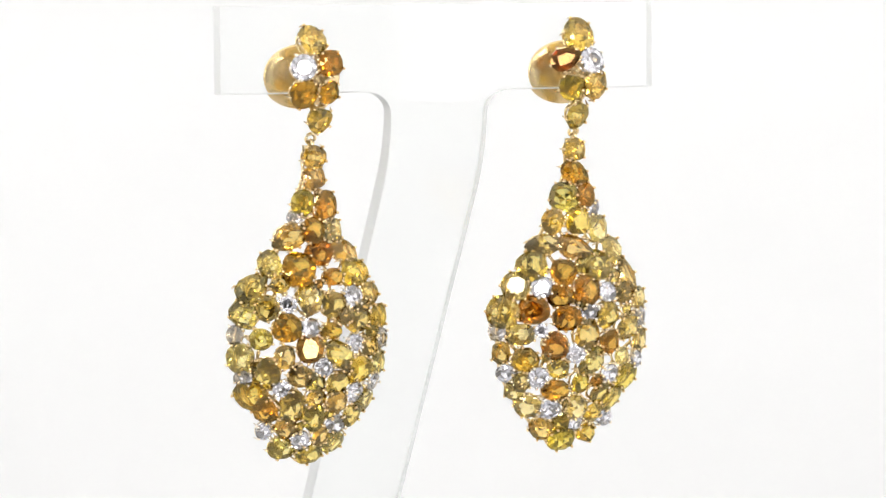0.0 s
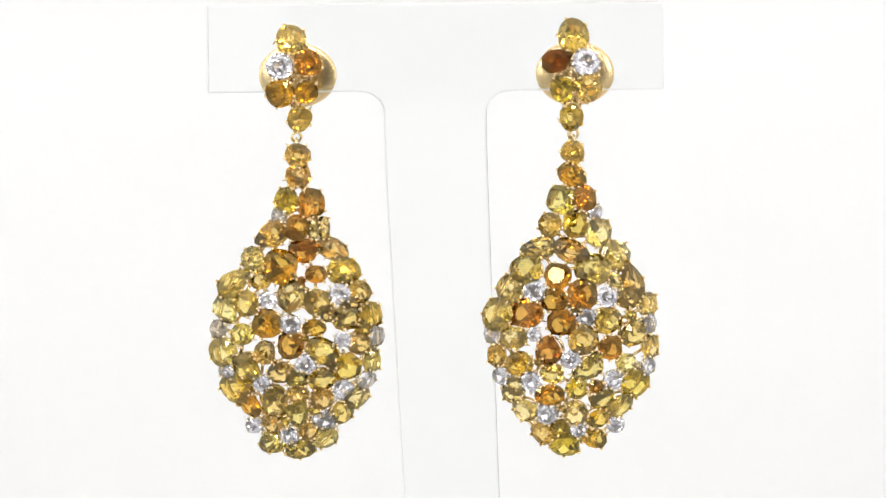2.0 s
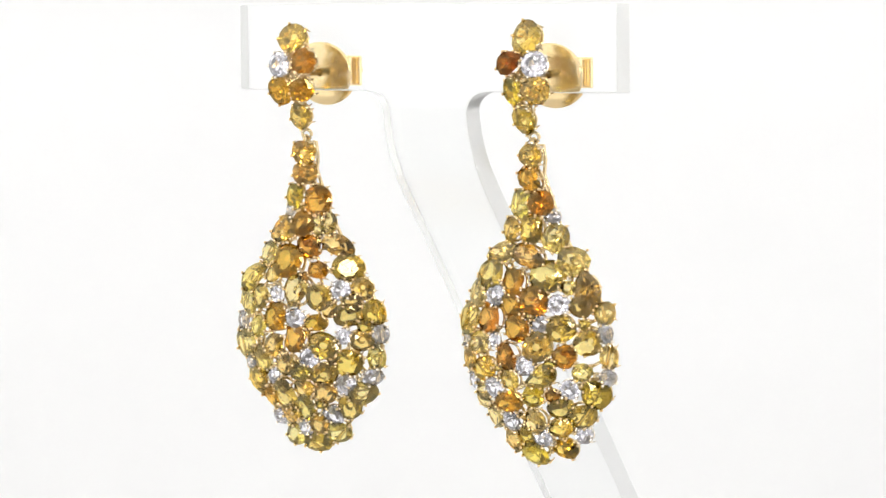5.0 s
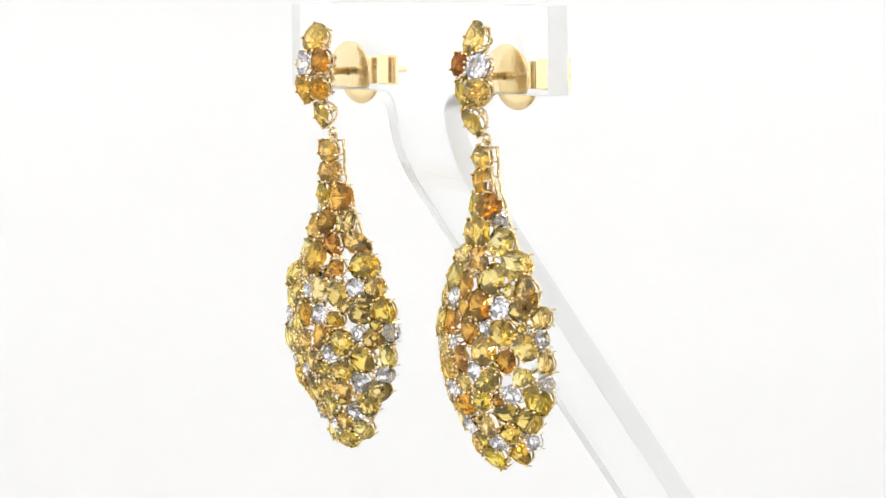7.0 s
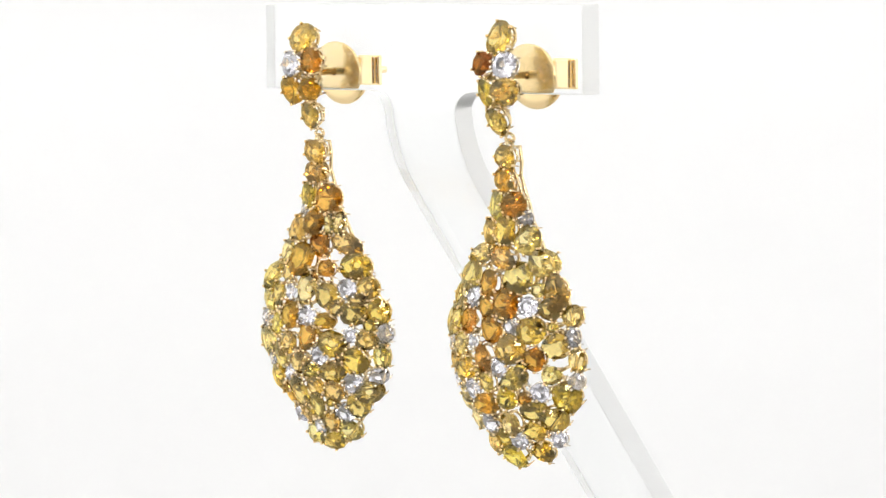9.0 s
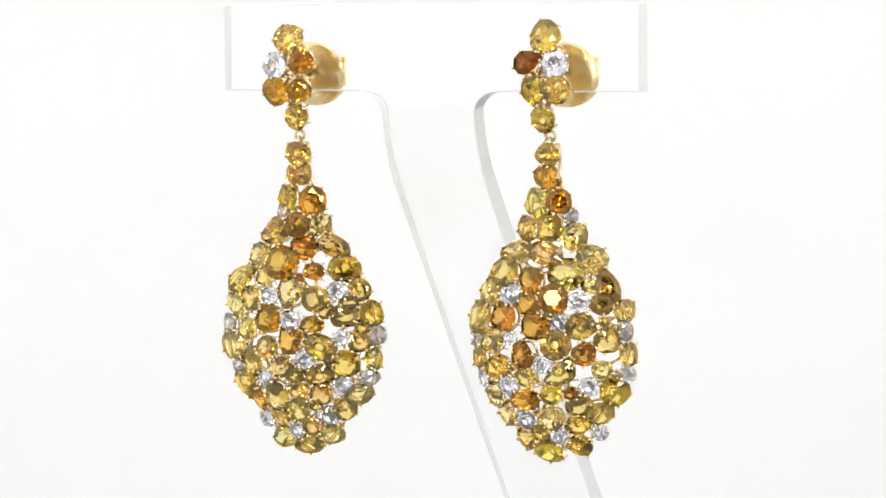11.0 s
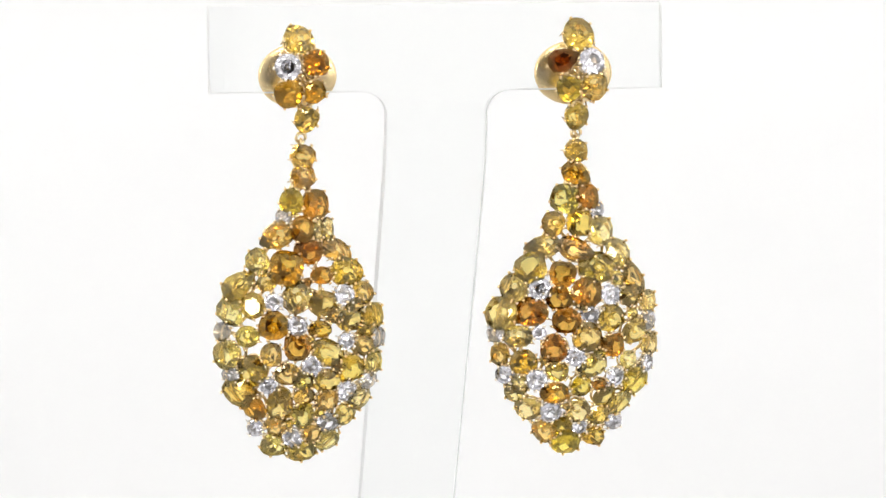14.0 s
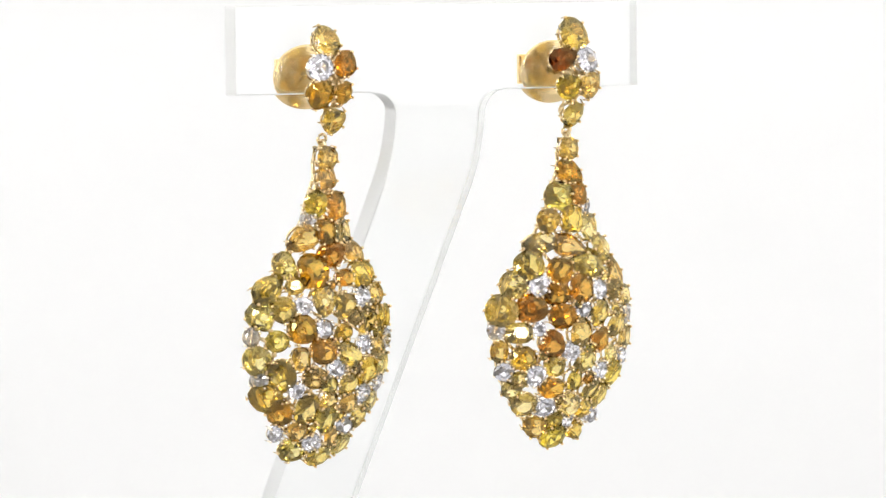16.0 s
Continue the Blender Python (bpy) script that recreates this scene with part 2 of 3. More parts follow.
def stone_mesh(kind, variant):
    """A hand-cut stone, half-width 1 in x and z, table towards -y: table, stars, kites, girdle, lower halves, mains.
    The cuts differ in their number of facets, in table and depth, and a little in each facet."""
    bm = bmesh.new()
    rnd = random.Random(variant * 17 + len(kind))
    n, wide, crown, deep, foot, off_centre = CUTS[variant]
    free = 0.3 if variant >= BRILLIANT else 1.0
    way = rnd.uniform(0, 2 * math.pi)

    def ring(r, y, n, off, loose=0.0):
        out = []
        for k in range(n):
            x, z = outline(kind, 2 * math.pi * (k + off + free * rnd.uniform(-loose, loose)) / n, variant)
            q = r * (1 + free * rnd.uniform(-loose, loose) * 0.4)
            out.append(bm.verts.new((x * q, y * (1 + free * rnd.uniform(-loose, loose) * 0.5), z * q)))
        return out
    table, kite = ring(wide, -crown, n, 0.0), ring((1 + wide) / 2, -crown * 0.62, n, 0.5, 0.16)
    girdle, under = ring(1.0, -0.03, 2 * n, 0.0), ring(1.0, 0.03, 2 * n, 0.0)
    low = ring(max(foot + 0.16, rnd.uniform(0.36, 0.48)), deep * 0.68, n, 0.5, 0.22)
    culet = ring(foot, deep, n, 0.5, 0.0)
    slope = rnd.uniform(-0.35, 0.35)
    for v in culet:                             # a foot off centre, and a little aslant
        v.co.y += slope * v.co.x
    for v in culet + low:
        v.co.x += off_centre * math.cos(way)
        v.co.z += off_centre * math.sin(way)
    for v in table:
        v.co.x -= 0.35 * off_centre * math.cos(way + 1)
        v.co.z -= 0.35 * off_centre * math.sin(way + 1)
    bm.faces.new(culet[::-1])
    bm.faces.new(table)
    for k in range(n):
        m, g = (k + 1) % n, 2 * k
        bm.faces.new((table[k], kite[k], table[m]))
        bm.faces.new((table[k], girdle[g], kite[k]))
        bm.faces.new((table[k], kite[k - 1], girdle[g]))
        bm.faces.new((kite[k], girdle[g], girdle[g + 1]))
        bm.faces.new((kite[k], girdle[g + 1], girdle[(g + 2) % (2 * n)]))
        bm.faces.new((low[k], under[g + 1], under[g]))
        bm.faces.new((low[k], under[(g + 2) % (2 * n)], under[g + 1]))
        bm.faces.new((low[k - 1], low[k], under[g]))
        bm.faces.new((low[k - 1], culet[k - 1], culet[k], low[k]))
    for g in range(2 * n):
        h = (g + 1) % (2 * n)
        bm.faces.new((girdle[g], under[g], under[h], girdle[h]))
    bmesh.ops.recalc_face_normals(bm, faces=bm.faces)
    me = bpy.data.meshes.new("stone")
    bm.to_mesh(me)
    bm.free()
    return me


OVAL, PEAR, CUSHION = "OVAL", "PEAR", "CUSHION"
STONES = {}


def stone_data(kind, mat, variant):
    key = (kind, mat.name, variant)
    if key not in STONES:
        me = stone_mesh(kind, variant)
        me.materials.append(mat)
        STONES[key] = me
    return STONES[key]


def claw_data(mat):
    """One claw: a wire that rises from the rear (+y) and ends in a rounded bead over the stone's edge."""
    if ("claw", mat.name) not in STONES:
        bm = bmesh.new()
        lathe(bm, [(0.0, 0.95), (0.10, 0.95), (0.15, 0.1), (0.22, -0.05), (0.24, -0.20), (0.17, -0.36), (0.0, -0.42)], 8)
        me = bpy.data.meshes.new("claw")
        bm.to_mesh(me)
        bm.free()
        me.materials.append(mat)
        for p in me.polygons:
            p.use_smooth = True
        STONES["claw", mat.name] = me
    return STONES["claw", mat.name]


def collet_data(mat):
    """One wire ring on which a stone sits; half-width 1."""
    if ("collet", mat.name) not in STONES:
        bm = bmesh.new()
        tube(bm, [(math.cos(k), 0, math.sin(k)) for k in [2 * math.pi * j / 16 for j in range(16)]], 0.15, 5, True)
        me = bpy.data.meshes.new("collet")
        bm.to_mesh(me)
        bm.free()
        me.materials.append(mat)
        for p in me.polygons:
            p.use_smooth = True
        STONES["collet", mat.name] = me
    return STONES["collet", mat.name]


class Setting:
    """Stones in claws over a curved wire gallery; lengths in mm from the hook, v downwards."""

    def __init__(self, name, root, depth, frame_label, grow=1.0):
        self.depth, self.bm = depth, bmesh.new()
        self.grow = grow
        self.name, self.root, self.label = name, root, frame_label
        self.todo = []

    def normal(self, u, v):
        e = 0.3
        du = (self.depth(u + e, v) - self.depth(u - e, v)) / (2 * e)
        dv = (self.depth(u, v + e) - self.depth(u, v - e)) / (2 * e)
        return Vector((-du, -1.0, dv)).normalized()

    def gem(self, u, v, w, h, mat, kind=OVAL, roll=0):
        jolt = random.Random(round(u * 131 + v * 977))
        n = self.normal(u, v) + Vector((jolt.uniform(-1, 1), 0, jolt.uniform(-1, 1))) * 0.20
        n.normalize()
        back = -n
        side = Vector((1, 0, 0)) - back * back.x
        side.normalize()
        up = side.cross(back)
        m = Matrix((side, back, up)).transposed().to_4x4()
        m.translation = Vector((u, -self.depth(u, v) - jolt.uniform(-0.15, 0.25), -v))
        m = m @ pose(0, 0, 0, 0, -roll, 0)
        wide = 1.0 / max(0.72, math.sqrt(1 - n.x * n.x))
        tall = 1.0 / max(0.80, math.sqrt(1 - n.z * n.z))
        size = self.grow * (0.570 - 0.022 * max(0.0, min(1.0, (v - 24) / 5)))
        self.todo.append((m, w * size * wide ** 1.2, h * size * tall, mat, kind, jolt.uniform(0, 360), jolt))

    def build(self):
        spots = [m @ Vector((0, 1.0, 0)) for m, *rest in self.todo]
        done = set()
        for i, p in enumerate(spots):           # webs of wire from stone to stone
            for j in sorted(range(len(spots)), key=lambda k: (spots[k] - p).length)[1:5]:
                if (j, i) not in done:
                    done.add((i, j))
                    q = spots[j]
                    near, far = [min(0.45, 0.72 * min(self.todo[k][1:3]) / (q - p).length) for k in (i, j)]
                    c = p * 0.5 + q * 0.5 + Vector((0, 0.2, 0))
                    tube(self.bm, [p.lerp(q, near) * MM, c * MM, q.lerp(p, far) * MM], 0.26 * MM, 5)
                    out = self.normal((p.x + q.x) / 2, -(p.z + q.z) / 2)
                    if (q - p).length < 4.2:    # a rounded grain between two stones
                        c = p * 0.5 + q * 0.5
                        tube(self.bm, [c * MM, (c + out * 0.90) * MM, (c + out * 1.15) * MM, (c + out * 1.27) * MM],
                             [0.2 * MM, 0.28 * MM, 0.23 * MM, 0.08 * MM], 7)
        self.frame_ob = part(self.name, self.bm, GOLD, self.root, self.label, smooth=True)
        for m, a, b, mat, kind, spin, jolt in self.todo:
            cut = BRILLIANT + jolt.randrange(2) if mat is WHITE else jolt.choice((1, 2, 4, 5, 6, 8)) if mat in (BROWN, ORANGE, DARK) else jolt.randrange(BRILLIANT)
            ob = new("gemstone", stone_data(kind, mat, cut))
            ob.parent = self.frame_ob
            depth = min(a, b) * jolt.uniform(0.85, 1.12)
            turned = pose(0, 0, 0, 0, jolt.uniform(-25, 25), 0) if abs(a - b) < 0.25 else Matrix()
            ob.matrix_local = Matrix.Scale(MM, 4) @ m @ turned @ Matrix.Diagonal((a, depth, b, 1))
            collet = new("collet", collet_data(PALE_GOLD if mat is WHITE else GOLD))
            collet.parent = self.frame_ob
            collet.matrix_local = Matrix.Scale(MM, 4) @ m @ Matrix.Translation((0, 0.5 * min(a, b) + 0.15, 0)) @ Matrix.Diagonal((a * 0.84, 1, b * 0.84, 1))
            count = 5 if min(a, b) > 1.5 else 4 if min(a, b) > 0.7 else 3
            first = jolt.uniform(30, 60)
            for k in range(count):
                t = radians(first + 360 / count * k + jolt.uniform(-8, 8))
                x, z = outline(kind, t, cut)
                claw = new("claw", claw_data(PALE_GOLD if mat is WHITE else CLAW_GOLD))
                claw.parent = self.frame_ob
                lean = pose(0, 0, 0, math.degrees(0.22 * z), 0, math.degrees(-0.22 * x))
                claw.matrix_local = Matrix.Scale(MM, 4) @ m @ Matrix.Translation((x * (a + 0.08), 0, z * (b + 0.08))) @ lean
        return self.frame_ob


# ---- the drop's form: half-width down its length, and a domed front ----
HALF = ((0, 1.2), (2, 1.5), (5, 1.6), (8, 3.0), (11, 3.6), (13, 4.9), (15, 5.9), (17.5, 7.6), (20, 9.8), (23, 10.9), (26, 11.6),
        (28, 11.7), (31, 11.4), (34, 10.3), (36, 8.9), (38, 7.5), (40, 5.6), (42, 3.6), (44.3, 0.6))


def half(v):
    return float(np.interp(v, [r[0] for r in HALF], [r[1] for r in HALF]))


def domed(twist, drift):
    mid = lambda v: -0.4 * min(v, 27) / 27 + (drift * (v - 27) / 17 if v > 27 else 0)

    def depth(u, v):
        w, x = half(v), u - mid(v)
        return -0.0015 * v * v - twist * x + 0.28 * (1 + 0.35 * min(1.0, max(0.0, (v - 28) / 8))) * w * max(0.0, 1 - (x / w) ** 2) - 0.05 - 0.55 * min(1.0, v / 16) + 0.6 * math.exp(-v / 10)
    return depth, mid


def ring_points(c, r, axis, tilt=0.0, n=18):
    out = []
    for k in range(n):
        a = 2 * math.pi * k / n
        p = Vector((math.cos(a) * r, 0, math.sin(a) * r)) if axis == "y" else Vector((0, math.cos(a) * r, math.sin(a) * r))
        out.append((Vector(c) + pose(0, 0, 0, tilt, 0, tilt) @ p) * MM)
    return out


def earring(gems_of_drop, gems_of_stud, twist, drift, stud_y, post, label):
    """One earring; its origin is the hook between stud and drop. post: the place of the post's axis."""
    root = new("earring")
    # drop
    depth, mid = domed(twist, drift)
    d = Setting("drop_frame", root, depth, "curved yellow-gold wire gallery")
    gems_of_drop(d)
    bm = d.bm
    rim_l, rim_r = [], []
    for k in range(23):
        v = 1.0 + 42.6 * k / 22
        for rim, s in ((rim_l, -1), (rim_r, 1)):
            u = mid(v) + s * (half(v) - 0.7 - 0.4 * max(0.0, (v - 26) / 18) - 0.4 * max(0.0, min(1.0, (v - 13) / 6)) - 0.45 * max(0.0, min(1.0, (v - 3) / 3)) * max(0.0, min(1.0, (18 - v) / 6)))
            rim.append(Vector((u, -depth(u, v) + 2.2 - 1.3 * max(0.0, min(1.0, (v - 11) / 9)), -v)))
    tube(bm, [p * MM for p in rim_l + rim_r[::-1]], 0.28 * MM, 6, True)
    for k in range(1, 22):                      # rungs from the rear wire to the claws
        for rim, s in ((rim_l, -1), (rim_r, 1)):
            p = rim[k]
            u = p.x - s * 0.15
            tube(bm, [p * MM, Vector((u, -depth(u, -p.z) + 0.3, p.z)) * MM], 0.17 * MM, 5)
    for k in range(1, 6):                       # cross wires behind the slim neck
        tube(bm, [rim_l[k] * MM, rim_r[k] * MM], 0.17 * MM, 5)
    d.build()
    # stud
    s = Setting("stud_frame", root, lambda u, v: stud_y - 0.035 * (u * u + (v + 8) ** 2) - twist * u, "yellow-gold flower-shaped wire gallery", 0.99)
    gems_of_stud(s)
    hub = Vector((post[0], -stud_y + 3.4, post[1]))
    for m, a, b, *rest in s.todo:               # looped wires that gather behind the stones
        c = m.translation
        for dx, dz in ((0.75, 0.25), (-0.25, 0.75)):
            arch = [m @ Vector((dx * a * math.cos(t), 0.2 + 2.5 * math.sin(t), dz * b * math.cos(t) * 1.25)) for t in [math.pi * k / 12 for k in range(13)]]
            tube(s.bm, [p * MM for p in arch], 0.2 * MM, 6)
        tube(s.bm, [(hub + (Vector((c.x, hub.y, c.z)) - hub) * 0.55) * MM, hub * MM], 0.2 * MM, 5)
    s.build()
    # hook rings between stud and drop
    bm = bmesh.new()
    tube(bm, ring_points((0.0, 0.3, 0.10), 0.66, "y", 12), 0.25 * MM, 7, True)
    part("jump_ring", bm, GOLD, root, "small pale gold ring", smooth=True)
    bm = bmesh.new()
    tube(bm, ring_points((0.0, 0.2, -0.75), 0.66, "x", 8), 0.24 * MM, 7, True)
    part("jump_ring", bm, GOLD, root, "small gold ring", smooth=True)
    # post, disc and clutch behind the bar
    x, z, disc_y, end = post[0], post[1], post[2], post[3]
    bm = bmesh.new()
    lathe(bm, [(0.0, hub.y - 0.3), (0.75, hub.y - 0.3), (0.75, hub.y + 0.3), (0.52, hub.y + 0.6), (0.52, end - 1.3), (0.36, end - 1.1), (0.5, end - 0.9),
               (0.5, end - 0.15), (0.3, end), (0.0, end)], 20, (x, 0, z))
    bm.transform(Matrix.Scale(MM, 4))
    part("post", bm, POLISHED, root, "slim polished gold ear post", smooth=True)
    bm = bmesh.new()
    lathe(bm, [(0.50, disc_y + 0.0), (1.2, disc_y - 0.02), (3.8, disc_y + 0.03), (5.3, disc_y + 0.10), (5.55, disc_y + 0.18), (5.65, disc_y + 0.35), (5.45, disc_y + 0.55),
               (3.8, disc_y + 0.75), (1.2, disc_y + 0.85), (0.50, disc_y + 0.85), (0.50, disc_y + 0.0)], 56)
    bm.transform(Matrix.Scale(MM, 4) @ Matrix.Translation((x, 0, z - 0.25)) @ Matrix.Diagonal((0.95, 1, 0.78, 1)))
    clutch = part("clutch_disc", bm, SATIN, root, "broad dished polished gold disc", smooth=True)
    bm = bmesh.new()
    y0, y1 = disc_y + 0.5, end - post[4]
    fold = y0 + 0.48 * (y1 - y0)
    prof = [(1.2, y0), (1.75, y0 + 0.3), (1.85, fold - 0.4), (1.2, fold - 0.15), (1.2, fold + 0.1), (1.85, fold + 0.3), (1.7, y1 - 0.6), (1.3, y1 - 0.2), (1.3, y1)]
    rows = [[bm.verts.new(Vector((x + sx * q * 0.9, y, z + sz * 1.85)) * MM) for sx, sz in ((-1, -1), (1, -1), (1, 1), (-1, 1))] for q, y in prof]
    for a, b in zip(rows, rows[1:]):
        for k in range(4):
            bm.faces.new((a[k], a[(k + 1) % 4], b[(k + 1) % 4], b[k]))
    bm.faces.new(rows[0])
    bm.faces.new(rows[-1][::-1])
    bmesh.ops.recalc_face_normals(bm, faces=bm.faces)
    band = part("clutch_band", bm, POLISHED, clutch, "folded polished gold band")
    band.modifiers.new("worn_edge", "BEVEL").width = 0.12 * MM
    bm = bmesh.new()
    box(bm, Vector((x - 2.2, y1, z - 2.1)) * MM, Vector((x + 2.2, y1 + 0.7, z + 2.1)) * MM)
    plate = part("clutch_plate", bm, POLISHED, clutch, "small polished gold end plate")
    bev = plate.modifiers.new("worn_edge", "BEVEL")
    bev.width, bev.segments = 0.2 * MM, 3
    return tagged(root, label, "earring", "pair of drop earrings")


def first_drop(d):
    d.gem(0.25, 2.36, 3.06, 2.90, AMBER, OVAL, 0)
    d.gem(0.29, 5.12, 2.90, 2.75, AMBER, CUSHION, 0)
    d.gem(-1.46, 8.45, 2.75, 3.21, YELLOW, OVAL, 0)
    d.gem(1.96, 8.99, 3.06, 3.82, ORANGE, OVAL, 0)
    d.gem(-2.56, 10.52, 1.83, 1.83, WHITE, OVAL, 0)
    d.gem(0.02, 12.21, 2.75, 3.21, BROWN, CUSHION, 0)
    d.gem(2.16, 12.43, 1.38, 2.75, PALE, OVAL, 0)
    d.gem(3.46, 12.26, 1.68, 2.75, PALE, OVAL, 0)
    d.gem(-3.50, 13.17, 4.12, 3.36, AMBER, PEAR, 205)
    d.gem(0.83, 15.35, 3.51, 2.90, BROWN, OVAL, 0)
    d.gem(4.72, 15.20, 3.83, 2.60, AMBER, OVAL, -20)
    d.gem(-6.07, 16.59, 2.90, 3.51, PALE, OVAL, 20)
    d.gem(-2.24, 17.35, 4.12, 4.12, BROWN, OVAL, 0)
    d.gem(2.55, 18.52, 2.59, 2.14, BROWN, OVAL, 0)
    d.gem(6.22, 18.22, 3.83, 3.52, YELLOW, OVAL, 0)
    d.gem(-8.62, 19.55, 4.27, 3.36, AMBER, PEAR, 35)
    d.gem(-4.93, 19.29, 2.44, 2.13, OLIVE, OVAL, 0)
    d.gem(-4.05, 21.96, 2.29, 2.13, WHITE, OVAL, 0)
    d.gem(-0.84, 21.47, 3.81, 3.66, PALE, PEAR, -100)
    d.gem(2.74, 22.33, 3.36, 3.20, AMBER, OVAL, 0)
    d.gem(5.65, 21.30, 2.60, 2.60, WHITE, OVAL, 0)
    d.gem(8.26, 21.13, 2.76, 2.91, AMBER, OVAL, 0)
    d.gem(-9.81, 23.36, 3.20, 3.82, PALE, PEAR, -70)
    d.gem(-6.88, 22.41, 2.90, 3.20, AMBER, OVAL, 0)
    d.gem(-4.08, 25.17, 3.81, 3.66, BROWN, OVAL, 0)
    d.gem(-11.00, 25.98, 2.14, 2.44, WHITE, OVAL, 0)
    d.gem(-7.62, 26.63, 2.90, 2.74, OLIVE, OVAL, 0)
    d.gem(-0.88, 25.22, 2.59, 2.44, WHITE, OVAL, 0)
    d.gem(2.24, 25.84, 2.90, 2.14, ORANGE, OVAL, 0)
    d.gem(4.17, 23.92, 1.98, 2.14, AMBER, OVAL, 0)
    d.gem(6.61, 24.65, 3.21, 2.91, AMBER, CUSHION, 0)
    d.gem(9.69, 24.44, 2.61, 3.37, YELLOW, OVAL, 0)
    d.gem(5.97, 27.62, 2.14, 2.14, WHITE, OVAL, 0)
    d.gem(10.28, 27.34, 2.15, 2.61, WHITE, OVAL, 0)
    d.gem(8.34, 28.30, 2.60, 2.60, AMBER, OVAL, 0)
    d.gem(-10.36, 29.14, 3.51, 3.66, PALE, OVAL, 0)
    d.gem(-4.44, 29.09, 2.74, 3.05, OLIVE, OVAL, 0)
    d.gem(-0.92, 27.99, 3.35, 3.81, ORANGE, OVAL, 0)
    d.gem(3.35, 28.89, 3.97, 3.21, AMBER, OVAL, -15)
    d.gem(9.78, 30.57, 2.15, 3.38, PALE, OVAL, 0)
    d.gem(6.38, 31.35, 3.82, 3.37, YELLOW, OVAL, 0)
    d.gem(1.11, 30.80, 2.59, 2.59, WHITE, OVAL, 0)
    d.gem(-7.00, 31.33, 3.51, 3.96, AMBER, OVAL, 0)
    d.gem(-9.94, 31.87, 2.14, 1.99, WHITE, OVAL, 0)
    d.gem(-2.26, 31.80, 3.50, 2.74, OLIVE, OVAL, 0)
    d.gem(-0.13, 32.70, 2.74, 2.29, OLIVE, OVAL, 0)
    d.gem(3.15, 32.97, 3.36, 2.90, AMBER, OVAL, 0)
    d.gem(9.14, 33.37, 2.00, 2.15, WHITE, OVAL, 0)
    d.gem(-4.96, 33.27, 2.13, 2.29, WHITE, OVAL, 0)
    d.gem(-8.83, 34.21, 3.97, 3.82, YELLOW, OVAL, 0)
    d.gem(5.89, 34.46, 2.60, 2.60, WHITE, OVAL, 0)
    d.gem(-6.79, 36.33, 2.90, 3.52, ORANGE, OVAL, 15)
    d.gem(-3.24, 35.95, 3.36, 3.97, OLIVE, OVAL, 0)
    d.gem(-0.01, 34.81, 2.75, 2.59, OLIVE, OVAL, 0)
    d.gem(3.12, 35.56, 2.90, 2.75, AMBER, OVAL, 0)
    d.gem(7.65, 35.58, 2.92, 2.92, PALE, OVAL, 0)
    d.gem(-0.20, 37.59, 2.75, 3.36, OLIVE, OVAL, 0)
    d.gem(3.30, 38.80, 2.91, 2.60, WHITE, OVAL, 0)
    d.gem(5.70, 37.60, 2.76, 3.22, AMBER, OVAL, -30)
    d.gem(-6.40, 39.37, 2.30, 2.30, WHITE, OVAL, 0)
    d.gem(-3.76, 38.95, 2.75, 2.75, AMBER, OVAL, 0)
    d.gem(-1.56, 40.82, 2.45, 2.45, WHITE, OVAL, 0)
    d.gem(1.14, 40.07, 2.30, 2.45, AMBER, OVAL, 0)
    d.gem(-3.98, 41.80, 3.53, 2.92, PALE, OVAL, 0)
    d.gem(-0.14, 42.73, 3.68, 2.61, AMBER, OVAL, 0)
    d.gem(3.27, 41.20, 3.07, 2.76, PALE, OVAL, -25)
    d.gem(8.75, 26.31, 1.99, 1.69, YELLOW, OVAL, 0)
    d.gem(7.17, 22.75, 2.30, 1.68, AMBER, OVAL, 0)
    d.gem(-8.29, 30.11, 1.53, 1.37, AMBER, OVAL, 0)
    d.gem(4.47, 30.78, 1.37, 1.37, AMBER, OVAL, 0)
    d.gem(2.18, 37.12, 1.53, 1.38, YELLOW, OVAL, 0)
    d.gem(-1.98, 38.61, 1.22, 1.22, YELLOW, OVAL, 0)
    d.gem(-2.55, 30.72, 1.07, 1.07, AMBER, OVAL, 0)
    d.gem(1.00, 27.19, 1.07, 1.22, YELLOW, OVAL, 0)
    d.gem(0.56, 19.44, 1.07, 1.22, BROWN, OVAL, 0)


def first_stud(s):
    s.gem(-0.26, -13.40, 3.65, 3.50, OLIVE, OVAL, 0)
    s.gem(-1.83, -9.77, 3.20, 3.20, WHITE, OVAL, 0)
    s.gem(2.05, -10.19, 3.20, 3.20, BROWN, OVAL, 0)
    s.gem(-1.79, -6.13, 3.50, 3.35, ORANGE, OVAL, 0)
    s.gem(1.78, -6.32, 2.74, 2.89, BROWN, OVAL, 0)
    s.gem(0.67, -2.60, 2.89, 3.04, AMBER, OVAL, 0)


